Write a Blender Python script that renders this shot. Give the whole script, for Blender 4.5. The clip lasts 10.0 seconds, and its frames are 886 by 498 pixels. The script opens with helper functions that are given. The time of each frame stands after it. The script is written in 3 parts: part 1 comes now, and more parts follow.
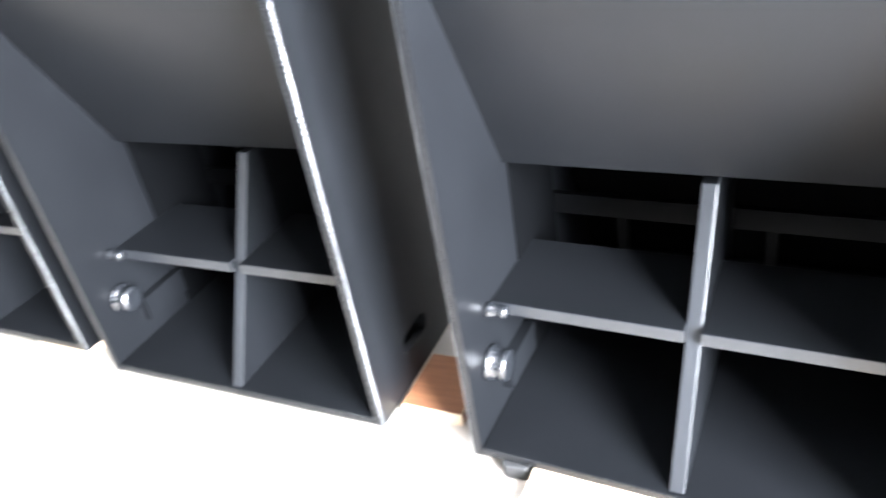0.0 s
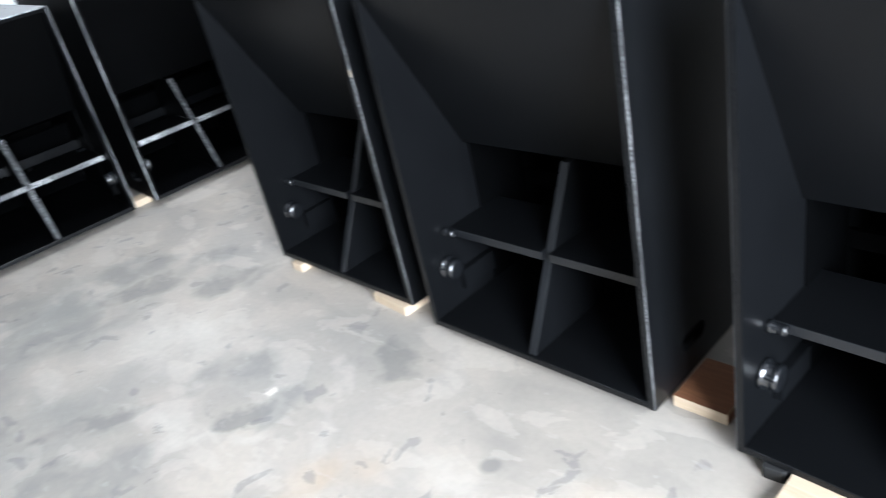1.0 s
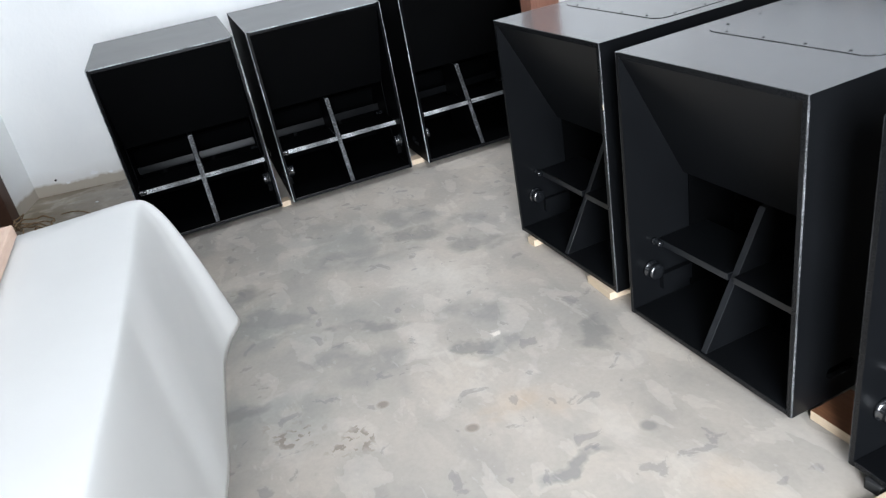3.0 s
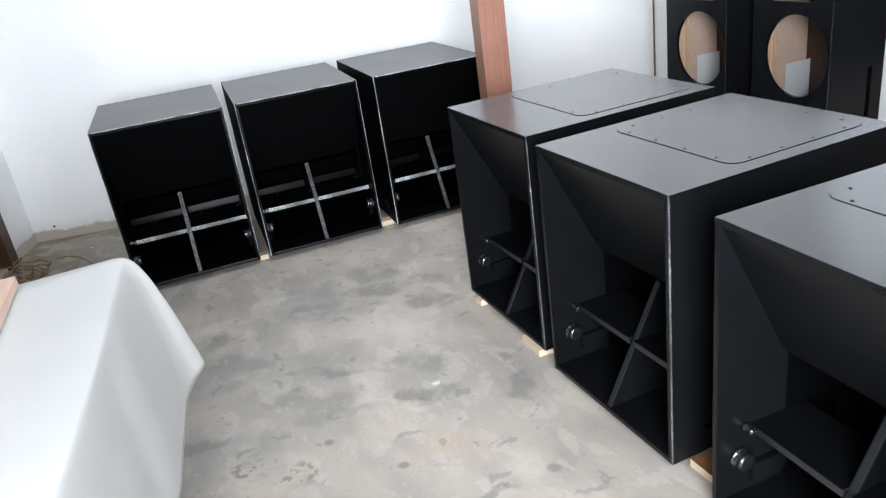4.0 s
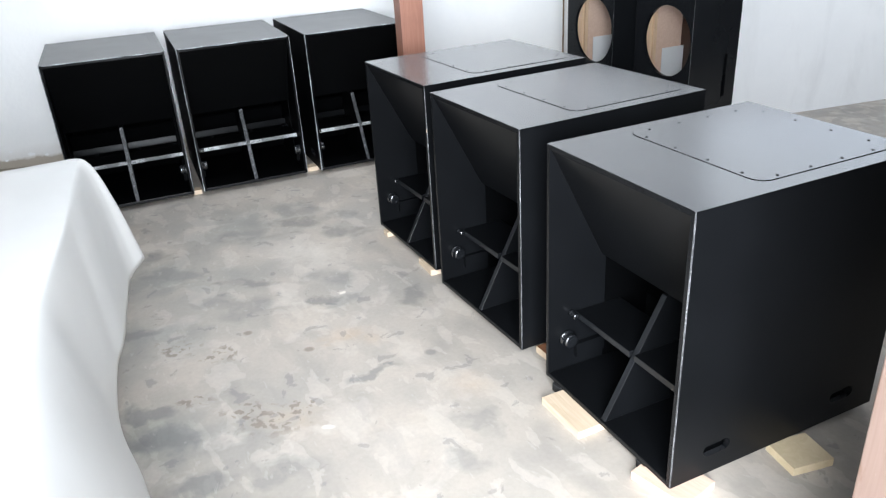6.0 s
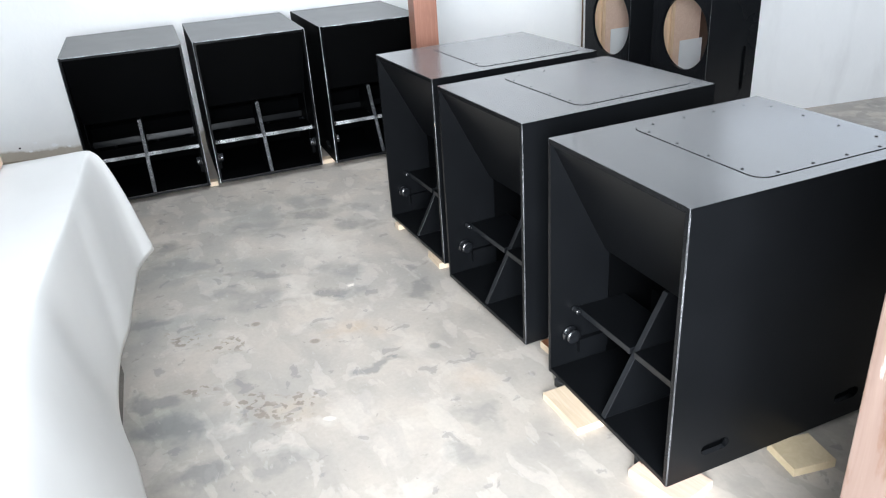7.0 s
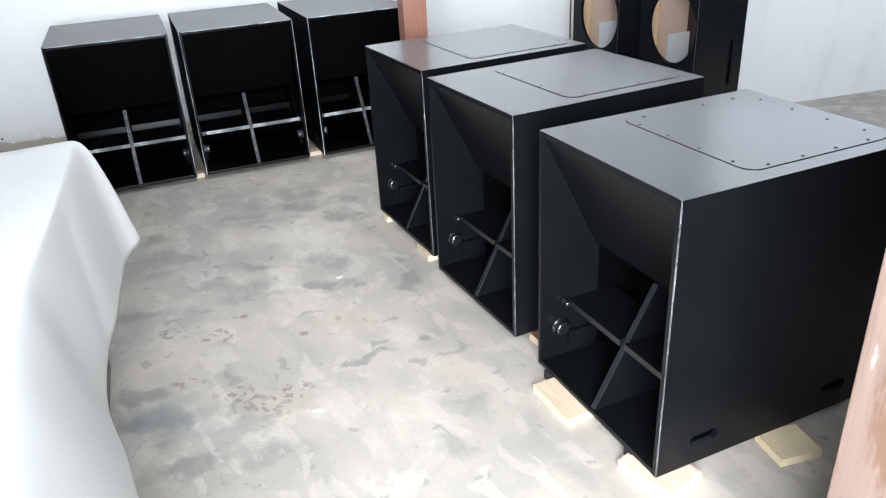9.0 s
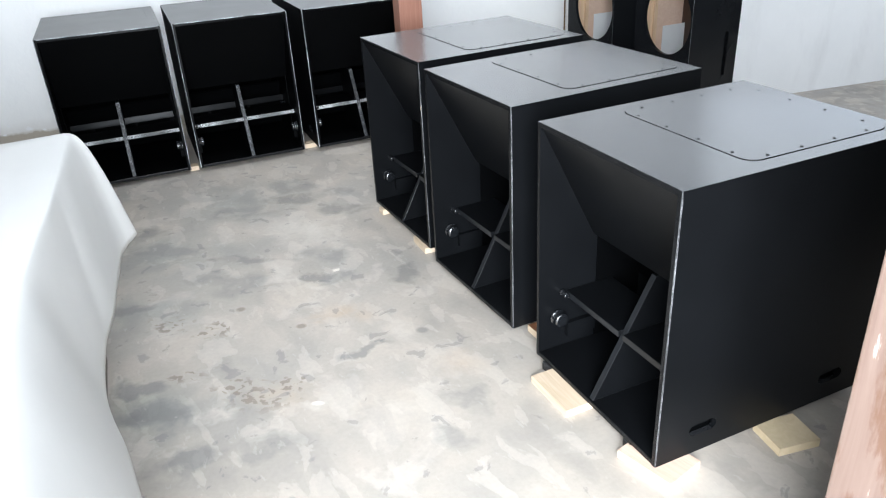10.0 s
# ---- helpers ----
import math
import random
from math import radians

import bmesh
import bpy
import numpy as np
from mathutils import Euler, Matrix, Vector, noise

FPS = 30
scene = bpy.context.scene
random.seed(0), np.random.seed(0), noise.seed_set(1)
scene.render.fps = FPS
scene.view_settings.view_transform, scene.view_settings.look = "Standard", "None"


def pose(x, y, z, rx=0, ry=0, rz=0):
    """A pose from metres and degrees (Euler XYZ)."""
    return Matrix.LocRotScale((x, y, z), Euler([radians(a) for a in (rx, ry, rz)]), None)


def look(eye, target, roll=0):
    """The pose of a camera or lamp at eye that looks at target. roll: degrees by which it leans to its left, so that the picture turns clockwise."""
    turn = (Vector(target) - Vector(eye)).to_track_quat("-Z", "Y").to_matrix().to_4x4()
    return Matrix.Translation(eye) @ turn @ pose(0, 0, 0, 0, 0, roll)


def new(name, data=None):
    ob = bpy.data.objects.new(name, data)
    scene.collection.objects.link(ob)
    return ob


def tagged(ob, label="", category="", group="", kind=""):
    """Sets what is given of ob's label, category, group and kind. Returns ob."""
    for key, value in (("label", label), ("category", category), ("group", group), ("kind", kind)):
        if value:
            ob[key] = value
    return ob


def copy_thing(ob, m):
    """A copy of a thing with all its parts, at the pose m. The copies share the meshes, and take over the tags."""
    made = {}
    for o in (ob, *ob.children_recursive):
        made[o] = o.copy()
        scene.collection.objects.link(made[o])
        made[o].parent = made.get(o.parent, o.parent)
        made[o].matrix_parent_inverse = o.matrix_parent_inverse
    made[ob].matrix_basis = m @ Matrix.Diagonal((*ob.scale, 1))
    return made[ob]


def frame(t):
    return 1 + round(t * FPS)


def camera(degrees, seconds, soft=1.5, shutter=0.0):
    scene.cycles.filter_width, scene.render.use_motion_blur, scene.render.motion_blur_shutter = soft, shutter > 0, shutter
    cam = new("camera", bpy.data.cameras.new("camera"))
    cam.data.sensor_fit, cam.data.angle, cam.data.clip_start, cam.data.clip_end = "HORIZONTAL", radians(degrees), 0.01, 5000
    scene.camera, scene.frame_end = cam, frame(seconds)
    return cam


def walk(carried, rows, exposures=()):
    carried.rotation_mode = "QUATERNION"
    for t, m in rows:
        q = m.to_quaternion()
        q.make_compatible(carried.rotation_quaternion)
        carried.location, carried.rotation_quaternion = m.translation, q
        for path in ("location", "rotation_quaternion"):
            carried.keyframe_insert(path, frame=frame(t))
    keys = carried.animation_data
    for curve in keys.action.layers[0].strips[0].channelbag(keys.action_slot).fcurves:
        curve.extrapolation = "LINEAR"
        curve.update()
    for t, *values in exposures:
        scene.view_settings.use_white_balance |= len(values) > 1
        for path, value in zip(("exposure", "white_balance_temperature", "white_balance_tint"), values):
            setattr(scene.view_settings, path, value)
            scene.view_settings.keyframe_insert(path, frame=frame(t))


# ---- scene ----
cam = camera(61.28, 10.0, soft=1.15, shutter=0.5)
PATH = [
    (0.0, pose(-0.0958, -0.0200, 0.9732, 57.985, 8.757, 23.243)),
    (0.5, pose(-0.0658, -0.1131, 1.0297, 58.436, 11.687, 34.059)),
    (0.8, pose(-0.0342, -0.1849, 1.0933, 60.241, 12.041, 40.657)),
    (1.0, pose(-0.0338, -0.2370, 1.1291, 61.134, 11.765, 44.254)),
    (1.2, pose(-0.0274, -0.2710, 1.1530, 61.702, 11.484, 47.444)),
    (1.5, pose(-0.0005, -0.3163, 1.1833, 63.265, 10.859, 51.929)),
    (2.0, pose(0.0817, -0.4255, 1.2688, 64.979, 12.596, 58.592)),
    (2.2, pose(0.1567, -0.4840, 1.2964, 65.064, 11.885, 60.600)),
    (3.3, pose(0.4488, -0.4775, 1.5118, 62.130, 9.487, 65.473)),
    (3.5, pose(0.5168, -0.4771, 1.5578, 64.600, 9.026, 65.232)),
    (4.0, pose(0.7229, -0.4174, 1.5961, 66.350, 7.714, 65.492)),
    (4.5, pose(0.8790, -0.4363, 1.6365, 66.501, 5.698, 66.052)),
    (5.0, pose(1.0172, -0.4863, 1.6324, 66.138, 4.244, 63.846)),
    (5.5, pose(1.2080, -0.5516, 1.6139, 65.729, 4.235, 62.388)),
    (6.0, pose(1.3129, -0.5416, 1.6051, 64.550, 3.176, 62.209)),
    (6.2, pose(1.3222, -0.5109, 1.6062, 64.126, 3.290, 63.800)),
    (7.5, pose(1.3568, -0.4615, 1.6078, 64.011, 3.605, 64.343)),
    (8.0, pose(1.3554, -0.4578, 1.6038, 63.714, 3.437, 64.200)),
    (8.5, pose(1.3483, -0.4712, 1.6043, 63.579, 2.941, 63.534)),
    (9.0, pose(1.3403, -0.4799, 1.6017, 63.509, 2.996, 63.339)),
    (9.5, pose(1.3389, -0.4943, 1.5972, 62.995, 3.014, 63.208)),
    (10.0, pose(1.3298, -0.4978, 1.5981, 62.937, 2.910, 62.721)),
]
EXPOSURES = [(0, 3.05, 6300, 10), (0.3, 2.75, 6250, 9), (0.5, 2.25, 6200, 8), (0.8, 0.9, 6100, 7), (1, 0.28, 6050, 7), (1.2, 0.16, 6000, 7), (1.6, 0.04, 6020, 6), (2.2, -0.06, 6150, 7), (3.3, -0.17, 6350, 8), (4.5, -0.12, 6400, 9), (6, 0.0, 6350, 8), (10, 0.0, 6300, 7)]
walk(cam, PATH, EXPOSURES)

# ---- world and light ----
world = bpy.data.worlds.new("world")
scene.world = world
world.use_nodes = True
_wn = world.node_tree.nodes
_sky = _wn.new("ShaderNodeTexSky")
_sky.sky_type = "NISHITA"
_sky.sun_disc = False
_sky.sun_elevation = radians(48)
_sky.sun_rotation = radians(140)
world.node_tree.links.new(_sky.outputs["Color"], _wn["Background"].inputs["Color"])
_wn["Background"].inputs["Strength"].default_value = 0.12


def area_light(name, where, towards, width, height, watts, colour):
    lamp = bpy.data.lights.new(name, "AREA")
    lamp.shape, lamp.size, lamp.size_y, lamp.energy, lamp.color = "RECTANGLE", width, height, watts, colour
    ob = new(name, lamp)
    ob.matrix_world = look(where, towards)
    return ob


# daylight of the wide shutter opening in the east wall, then three added fill lamps
area_light("opening_daylight", (2.38, -0.95, 1.5), (-1.2, 0.3, 0.9), 1.6, 2.9, 590, (0.905, 0.945, 1.02))
# Unseen roof source, added to lift the west and north walls.
area_light("roof_fill_light", (-2.5, 1.2, 3.36), (-2.6, 1.3, 0.0), 1.3, 1.9, 75, (0.905, 0.945, 1.02))
# Unseen source, added to brighten the passage wall and tall cabinet's side.
area_light("corridor_fill_light", (0.85, 4.95, 2.2), (-2.3, 4.3, 2.3), 1.9, 1.3, 105, (0.905, 0.945, 1.02))
# Unseen source, added to brighten the reflection on the near lids.
area_light("passage_fill_light", (-2.24, 4.57, 2.275), (0.0, 4.15, 1.5), 2.2, 1.0, 16, (0.905, 0.945, 1.02))

# ---- materials ----


def mat(name, rough=0.5, metal=0.0, base=(0.5, 0.5, 0.5)):
    m = bpy.data.materials.new(name)
    m.use_nodes = True
    n = m.node_tree.nodes
    b = n["Principled BSDF"]
    b.inputs["Base Color"].default_value = (*base, 1)
    b.inputs["Roughness"].default_value = rough
    b.inputs["Metallic"].default_value = metal
    return m, n, m.node_tree.links, b


def coords(n, l, scale=(1, 1, 1), kind="Object"):
    tc, mp = n.new("ShaderNodeTexCoord"), n.new("ShaderNodeMapping")
    mp.inputs["Scale"].default_value = scale
    l.new(tc.outputs[kind], mp.inputs["Vector"])
    return mp.outputs["Vector"]


def noise_tex(n, l, vec, scale, detail=4.0, rough=0.55, warp=0.0):
    t = n.new("ShaderNodeTexNoise")
    t.inputs["Scale"].default_value = scale
    t.inputs["Detail"].default_value = detail
    t.inputs["Roughness"].default_value = rough
    t.inputs["Distortion"].default_value = warp
    l.new(vec, t.inputs["Vector"])
    return t.outputs["Fac"]


def ramp(n, l, fac, stops):
    r = n.new("ShaderNodeValToRGB")
    e = r.color_ramp.elements
    while len(e) < len(stops):
        e.new(0.5)
    for el, (pos, c) in zip(e, stops):
        el.position = pos
        el.color = (*c, 1) if isinstance(c, tuple) else (c, c, c, 1)
    l.new(fac, r.inputs["Fac"])
    return r.outputs["Color"]


def mix(n, l, fac, a, b, how="MIX"):
    m = n.new("ShaderNodeMix")
    m.data_type, m.blend_type = "RGBA", how
    for sock, v in ((m.inputs["Factor"], fac), (m.inputs["A"], a), (m.inputs["B"], b)):
        if isinstance(v, bpy.types.NodeSocket):
            l.new(v, sock)
        elif isinstance(v, tuple):
            sock.default_value = (*v, 1)
        else:
            sock.default_value = v
    return m.outputs["Result"]


def calc(n, l, how, a, b=0.0):
    m = n.new("ShaderNodeMath")
    m.operation = how
    for sock, v in zip(m.inputs, (a, b)):
        if isinstance(v, bpy.types.NodeSocket):
            l.new(v, sock)
        else:
            sock.default_value = v
    return m.outputs[0]


def bump(n, l, b, height, strength, distance):
    k = n.new("ShaderNodeBump")
    k.inputs["Strength"].default_value = strength
    k.inputs["Distance"].default_value = distance
    l.new(height, k.inputs["Height"])
    l.new(k.outputs["Normal"], b.inputs["Normal"])


def black_paint(name, speckle, shine=0.17, ior=1.32, lid_sheen=0.0, depth=1.0, grit=125, mirror=0.5):
    """Sprayed textured black paint; speckle paints thin spots and glints on edges, sheen brightens lids."""
    m, n, l, b = mat(name, 0.4)
    v = coords(n, l)
    big, fine = noise_tex(n, l, v, 5, 5), noise_tex(n, l, v, 420, 3)
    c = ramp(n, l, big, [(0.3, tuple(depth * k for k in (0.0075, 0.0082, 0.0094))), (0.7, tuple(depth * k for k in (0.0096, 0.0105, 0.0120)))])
    rough = ramp(n, l, big, [(0.25, shine - 0.015), (0.75, shine + 0.02)])
    if speckle:
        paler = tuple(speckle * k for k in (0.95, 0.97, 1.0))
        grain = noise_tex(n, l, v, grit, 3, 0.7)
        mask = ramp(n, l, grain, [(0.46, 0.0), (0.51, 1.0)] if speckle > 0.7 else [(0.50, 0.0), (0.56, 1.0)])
        glint_wear = ramp(n, l, noise_tex(n, l, coords(n, l, (1, 1, 0.6)), 7, 4), [(0.38, 0.2), (0.62, 1.0)])
        c = mix(n, l, calc(n, l, "MULTIPLY", mask, glint_wear), c, paler)
        rough = ramp(n, l, grain, [(0.4, 0.4), (0.6, 0.2)])
    l.new(c, b.inputs["Base Color"])
    l.new(rough, b.inputs["Roughness"])
    b.inputs["IOR"].default_value = ior
    b.inputs["Specular IOR Level"].default_value = mirror
    if lid_sheen:
        b.inputs["Sheen Weight"].default_value, b.inputs["Sheen Roughness"].default_value = lid_sheen, 0.45
        b.inputs["Sheen Tint"].default_value = (0.93, 0.95, 1.0, 1)
    bump(n, l, b, noise_tex(n, l, v, 1.8 * grit, 2, 0.6) if speckle else noise_tex(n, l, v, 70, 2), min(0.9, 0.15 + 2 * speckle) if speckle else 0.03, 0.0022 if speckle else 0.0008)
    return m


BLACK = black_paint("smooth_black_paint", 0.0)
EDGE = black_paint("speckled_black_edge", 0.012, ior=1.28, depth=0.5, grit=220)
# Glints on the wall cabinets' edges, painted as pale speckle.
GLINT_EDGE = black_paint("glint_speckled_edge", 0.85, ior=1.6, grit=290)
GLINT_FIN = black_paint("glint_fin_edge", 0.26, ior=1.45)
INNER = black_paint("greyed_black_board_edge", 0.0, 0.34, 1.45, 0.0, 1.3)
GLINT_RIM = black_paint("glint_rim_speckle", 0.8, ior=1.5, grit=300)
# Rubbed corner whose glint is also put into the pale colour.
CORNER = black_paint("rubbed_glint_corner", 0.30, ior=1.5, grit=330)
# Lid copies, brighter and dimmer; sheen stands in for reflected light.
LIT_LID = black_paint("lit_black_lid_paint", 0.0, 0.23, 1.85, 0.11, 0.7)
DIM_LID = black_paint("dim_black_lid_paint", 0.0, 0.30, 1.42, 0.02, mirror=0.45)
# Darker copy of the cabinet black, with shade put into its colour.
SHADED = black_paint("shaded_black_paint", 0.0, 0.5, 1.3, 0.0, 0.15, mirror=0.1)
RAIL = black_paint("semi_gloss_black_paint", 0.0, 0.24, 1.4, 0.0, 0.3, mirror=0.13)
SATIN = black_paint("satin_black_paint", 0.0, 0.33, 1.24, 0.0, 0.5)
GLOSS = black_paint("glossy_black_lacquer", 0.0, 0.16, 1.9, 0.0, 1.0)


def raw_wood(name, light, dark, along=(1, 14, 14), rough=0.65):
    m, n, l, b = mat(name, rough)
    v = coords(n, l, along)
    g = noise_tex(n, l, v, 6, 6, 0.6, 1.2)
    c = ramp(n, l, g, [(0.3, dark), (0.7, light)])
    stain = noise_tex(n, l, coords(n, l), 3.5, 4)
    c = mix(n, l, ramp(n, l, stain, [(0.52, 0.0), (0.72, 0.35)]), c, tuple(0.6 * k for k in dark))
    l.new(c, b.inputs["Base Color"])
    bump(n, l, b, g, 0.25, 0.002)
    return m


PALE = raw_wood("pale_pine", (0.68, 0.55, 0.41), (0.57, 0.44, 0.30))
CREAM = raw_wood("cream_foam_board", (0.66, 0.54, 0.36), (0.58, 0.46, 0.29), (4, 4, 4))
REDDISH = raw_wood("reddish_hardwood", (0.33, 0.155, 0.105), (0.25, 0.11, 0.072), (14, 14, 0.7), 0.45)
ROUGH, _n, _l, _b = mat("weathered_planed_timber", 0.6)
_v = coords(_n, _l, (7, 7, 0.55))
_g = noise_tex(_n, _l, _v, 5, 7, 0.6, 0.6)
_c = ramp(_n, _l, _g, [(0.3, (0.138, 0.090, 0.070)), (0.7, (0.195, 0.137, 0.112))])
_c = mix(_n, _l, ramp(_n, _l, noise_tex(_n, _l, coords(_n, _l, (9, 9, 2.2)), 2.2, 6, 0.6), [(0.50, 0.0), (0.58, 0.8)]), _c, (0.115, 0.058, 0.034))
_c = mix(_n, _l, ramp(_n, _l, noise_tex(_n, _l, coords(_n, _l, (20, 20, 3)), 3, 5), [(0.66, 0.0), (0.69, 0.8)]), _c, (0.34, 0.28, 0.24))
_l.new(_c, _b.inputs["Base Color"])
bump(_n, _l, _b, _g, 0.3, 0.003)
PINKISH = raw_wood("pinkish_planed_wood", (0.76, 0.57, 0.45), (0.64, 0.44, 0.33))
SLAB = raw_wood("orange_brown_plywood", (0.30, 0.13, 0.06), (0.20, 0.08, 0.036))
BARE = raw_wood("bare_plywood_inside", (0.76, 0.56, 0.38), (0.64, 0.44, 0.27), (12, 12, 0.8), 0.6)
BROWN = raw_wood("dark_brown_door_wood", (0.075, 0.035, 0.02), (0.035, 0.016, 0.01), (14, 14, 0.8), 0.4)

# Tone for walls out of view, dark so that they bounce little light.
DARK = raw_wood("bounce_cutting_dark", (0.040, 0.044, 0.047), (0.022, 0.025, 0.027), (14, 14, 0.8), 0.6)

WALL, _n, _l, _b = mat("white_lime_wash", 0.75)
_v = coords(_n, _l)
_c = ramp(_n, _l, noise_tex(_n, _l, _v, 1.3, 6, 0.6), [(0.3, (0.78, 0.79, 0.79)), (0.7, (0.86, 0.86, 0.84))])
_sx = _n.new("ShaderNodeSeparateXYZ")
_l.new(_v, _sx.inputs[0])
_low = calc(_n, _l, "ADD", _sx.outputs["Z"], calc(_n, _l, "MULTIPLY", noise_tex(_n, _l, _v, 4, 5, 0.65), -0.11))
_damp = ramp(_n, _l, _low, [(0.0, 0.8), (0.006, 0.5), (0.02, 0.16), (0.10, 0.0)])
_c = mix(_n, _l, _damp, _c, (0.34, 0.28, 0.20))
_l.new(_c, _b.inputs["Base Color"])
bump(_n, _l, _b, noise_tex(_n, _l, _v, 28, 5, 0.65), 0.3, 0.006)

PLASTER, _n, _l, _b = mat("white_plaster", 0.75)
_v = coords(_n, _l)
_c = ramp(_n, _l, noise_tex(_n, _l, _v, 1.1, 5, 0.55), [(0.3, (0.76, 0.77, 0.775)), (0.7, (0.84, 0.845, 0.845))])
_c = mix(_n, _l, ramp(_n, _l, noise_tex(_n, _l, coords(_n, _l, (1.6, 1.6, 0.45)), 2.2, 5, 0.6, 0.3), [(0.52, 0.0), (0.76, 0.3)]), _c, (0.50, 0.50, 0.50))
_l.new(_c, _b.inputs["Base Color"])
bump(_n, _l, _b, noise_tex(_n, _l, _v, 24, 5, 0.6), 0.2, 0.005)

# The unseen ceiling is kept grey to cut bounced light.
CEIL, _n, _l, _b = mat("unseen_grey_ceiling", 0.8)
_l.new(ramp(_n, _l, noise_tex(_n, _l, coords(_n, _l), 1.5, 4), [(0.3, (0.15, 0.15, 0.15)), (0.7, (0.2, 0.2, 0.2))]), _b.inputs["Base Color"])

CONCRETE, _n, _l, _b = mat("mottled_cement_floor", 0.55)
_v = coords(_n, _l)
_big = noise_tex(_n, _l, _v, 1.7, 4, 0.5, 0.2)
_mid = noise_tex(_n, _l, _v, 4.6, 5, 0.55, 0.5)
_fine = noise_tex(_n, _l, _v, 60, 4, 0.6)
_c = ramp(_n, _l, _big, [(0.32, (0.372, 0.342, 0.303)), (0.5, (0.452, 0.403, 0.344)), (0.66, (0.516, 0.454, 0.382))])
_c = mix(_n, _l, ramp(_n, _l, _mid, [(0.46, 0.0), (0.72, 0.34)]), _c, (0.235, 0.226, 0.208))
_c = mix(_n, _l, ramp(_n, _l, noise_tex(_n, _l, _v, 3.4, 5, 0.55, 0.5), [(0.56, 0.0), (0.62, 0.4)]), _c, (0.592, 0.537, 0.472))
# trowel smears, drawn out one way
_sm = _n.new("ShaderNodeMapping")
_sm.inputs["Rotation"].default_value, _sm.inputs["Scale"].default_value = (0, 0, radians(-62)), (1.0, 2.1, 1.0)
_l.new(_v, _sm.inputs["Vector"])
_c = mix(_n, _l, ramp(_n, _l, noise_tex(_n, _l, _sm.outputs[0], 2.4, 5, 0.5, 0.4), [(0.53, 0.0), (0.545, 0.12), (0.72, 0.45)]), _c, (0.270, 0.249, 0.225))
_c = mix(_n, _l, ramp(_n, _l, noise_tex(_n, _l, _sm.outputs[0], 4.2, 5, 0.5, 0.4), [(0.56, 0.0), (0.575, 0.3), (0.72, 0.5)]), _c, (0.592, 0.537, 0.466))
# stains and painted shade by place: x, y, half length, half width, turn, kind
_warp = _n.new("ShaderNodeTexNoise")
_warp.inputs["Scale"].default_value, _warp.inputs["Detail"].default_value, _warp.inputs["Roughness"].default_value = 6.0, 4.0, 0.55
_l.new(_v, _warp.inputs["Vector"])
_off = _n.new("ShaderNodeVectorMath")
_off.operation = "MULTIPLY_ADD"
_off.inputs[1].default_value, _off.inputs[2].default_value = (0.24, 0.24, 0.0), (-0.12, -0.12, 0.0)
_l.new(_warp.outputs["Color"], _off.inputs[0])
_sum = _n.new("ShaderNodeVectorMath")
_l.new(_v, _sum.inputs[0]), _l.new(_off.outputs[0], _sum.inputs[1])
TONES = {"earth": ((0.165, 0.128, 0.076), 0.9), "slate": ((0.174, 0.174, 0.169), 0.6), "shade_stain": ((0.225, 0.235, 0.222), 0.55), "dark": ((0.190, 0.184, 0.170), 0.6), "grey": ((0.245, 0.236, 0.218), 0.55), "brown": ((0.239, 0.197, 0.156), 0.8), "rust": ((0.50, 0.385, 0.275), 0.4), "pale": ((0.582, 0.533, 0.466), 0.65), "white": ((0.757, 0.702, 0.625), 0.95)}
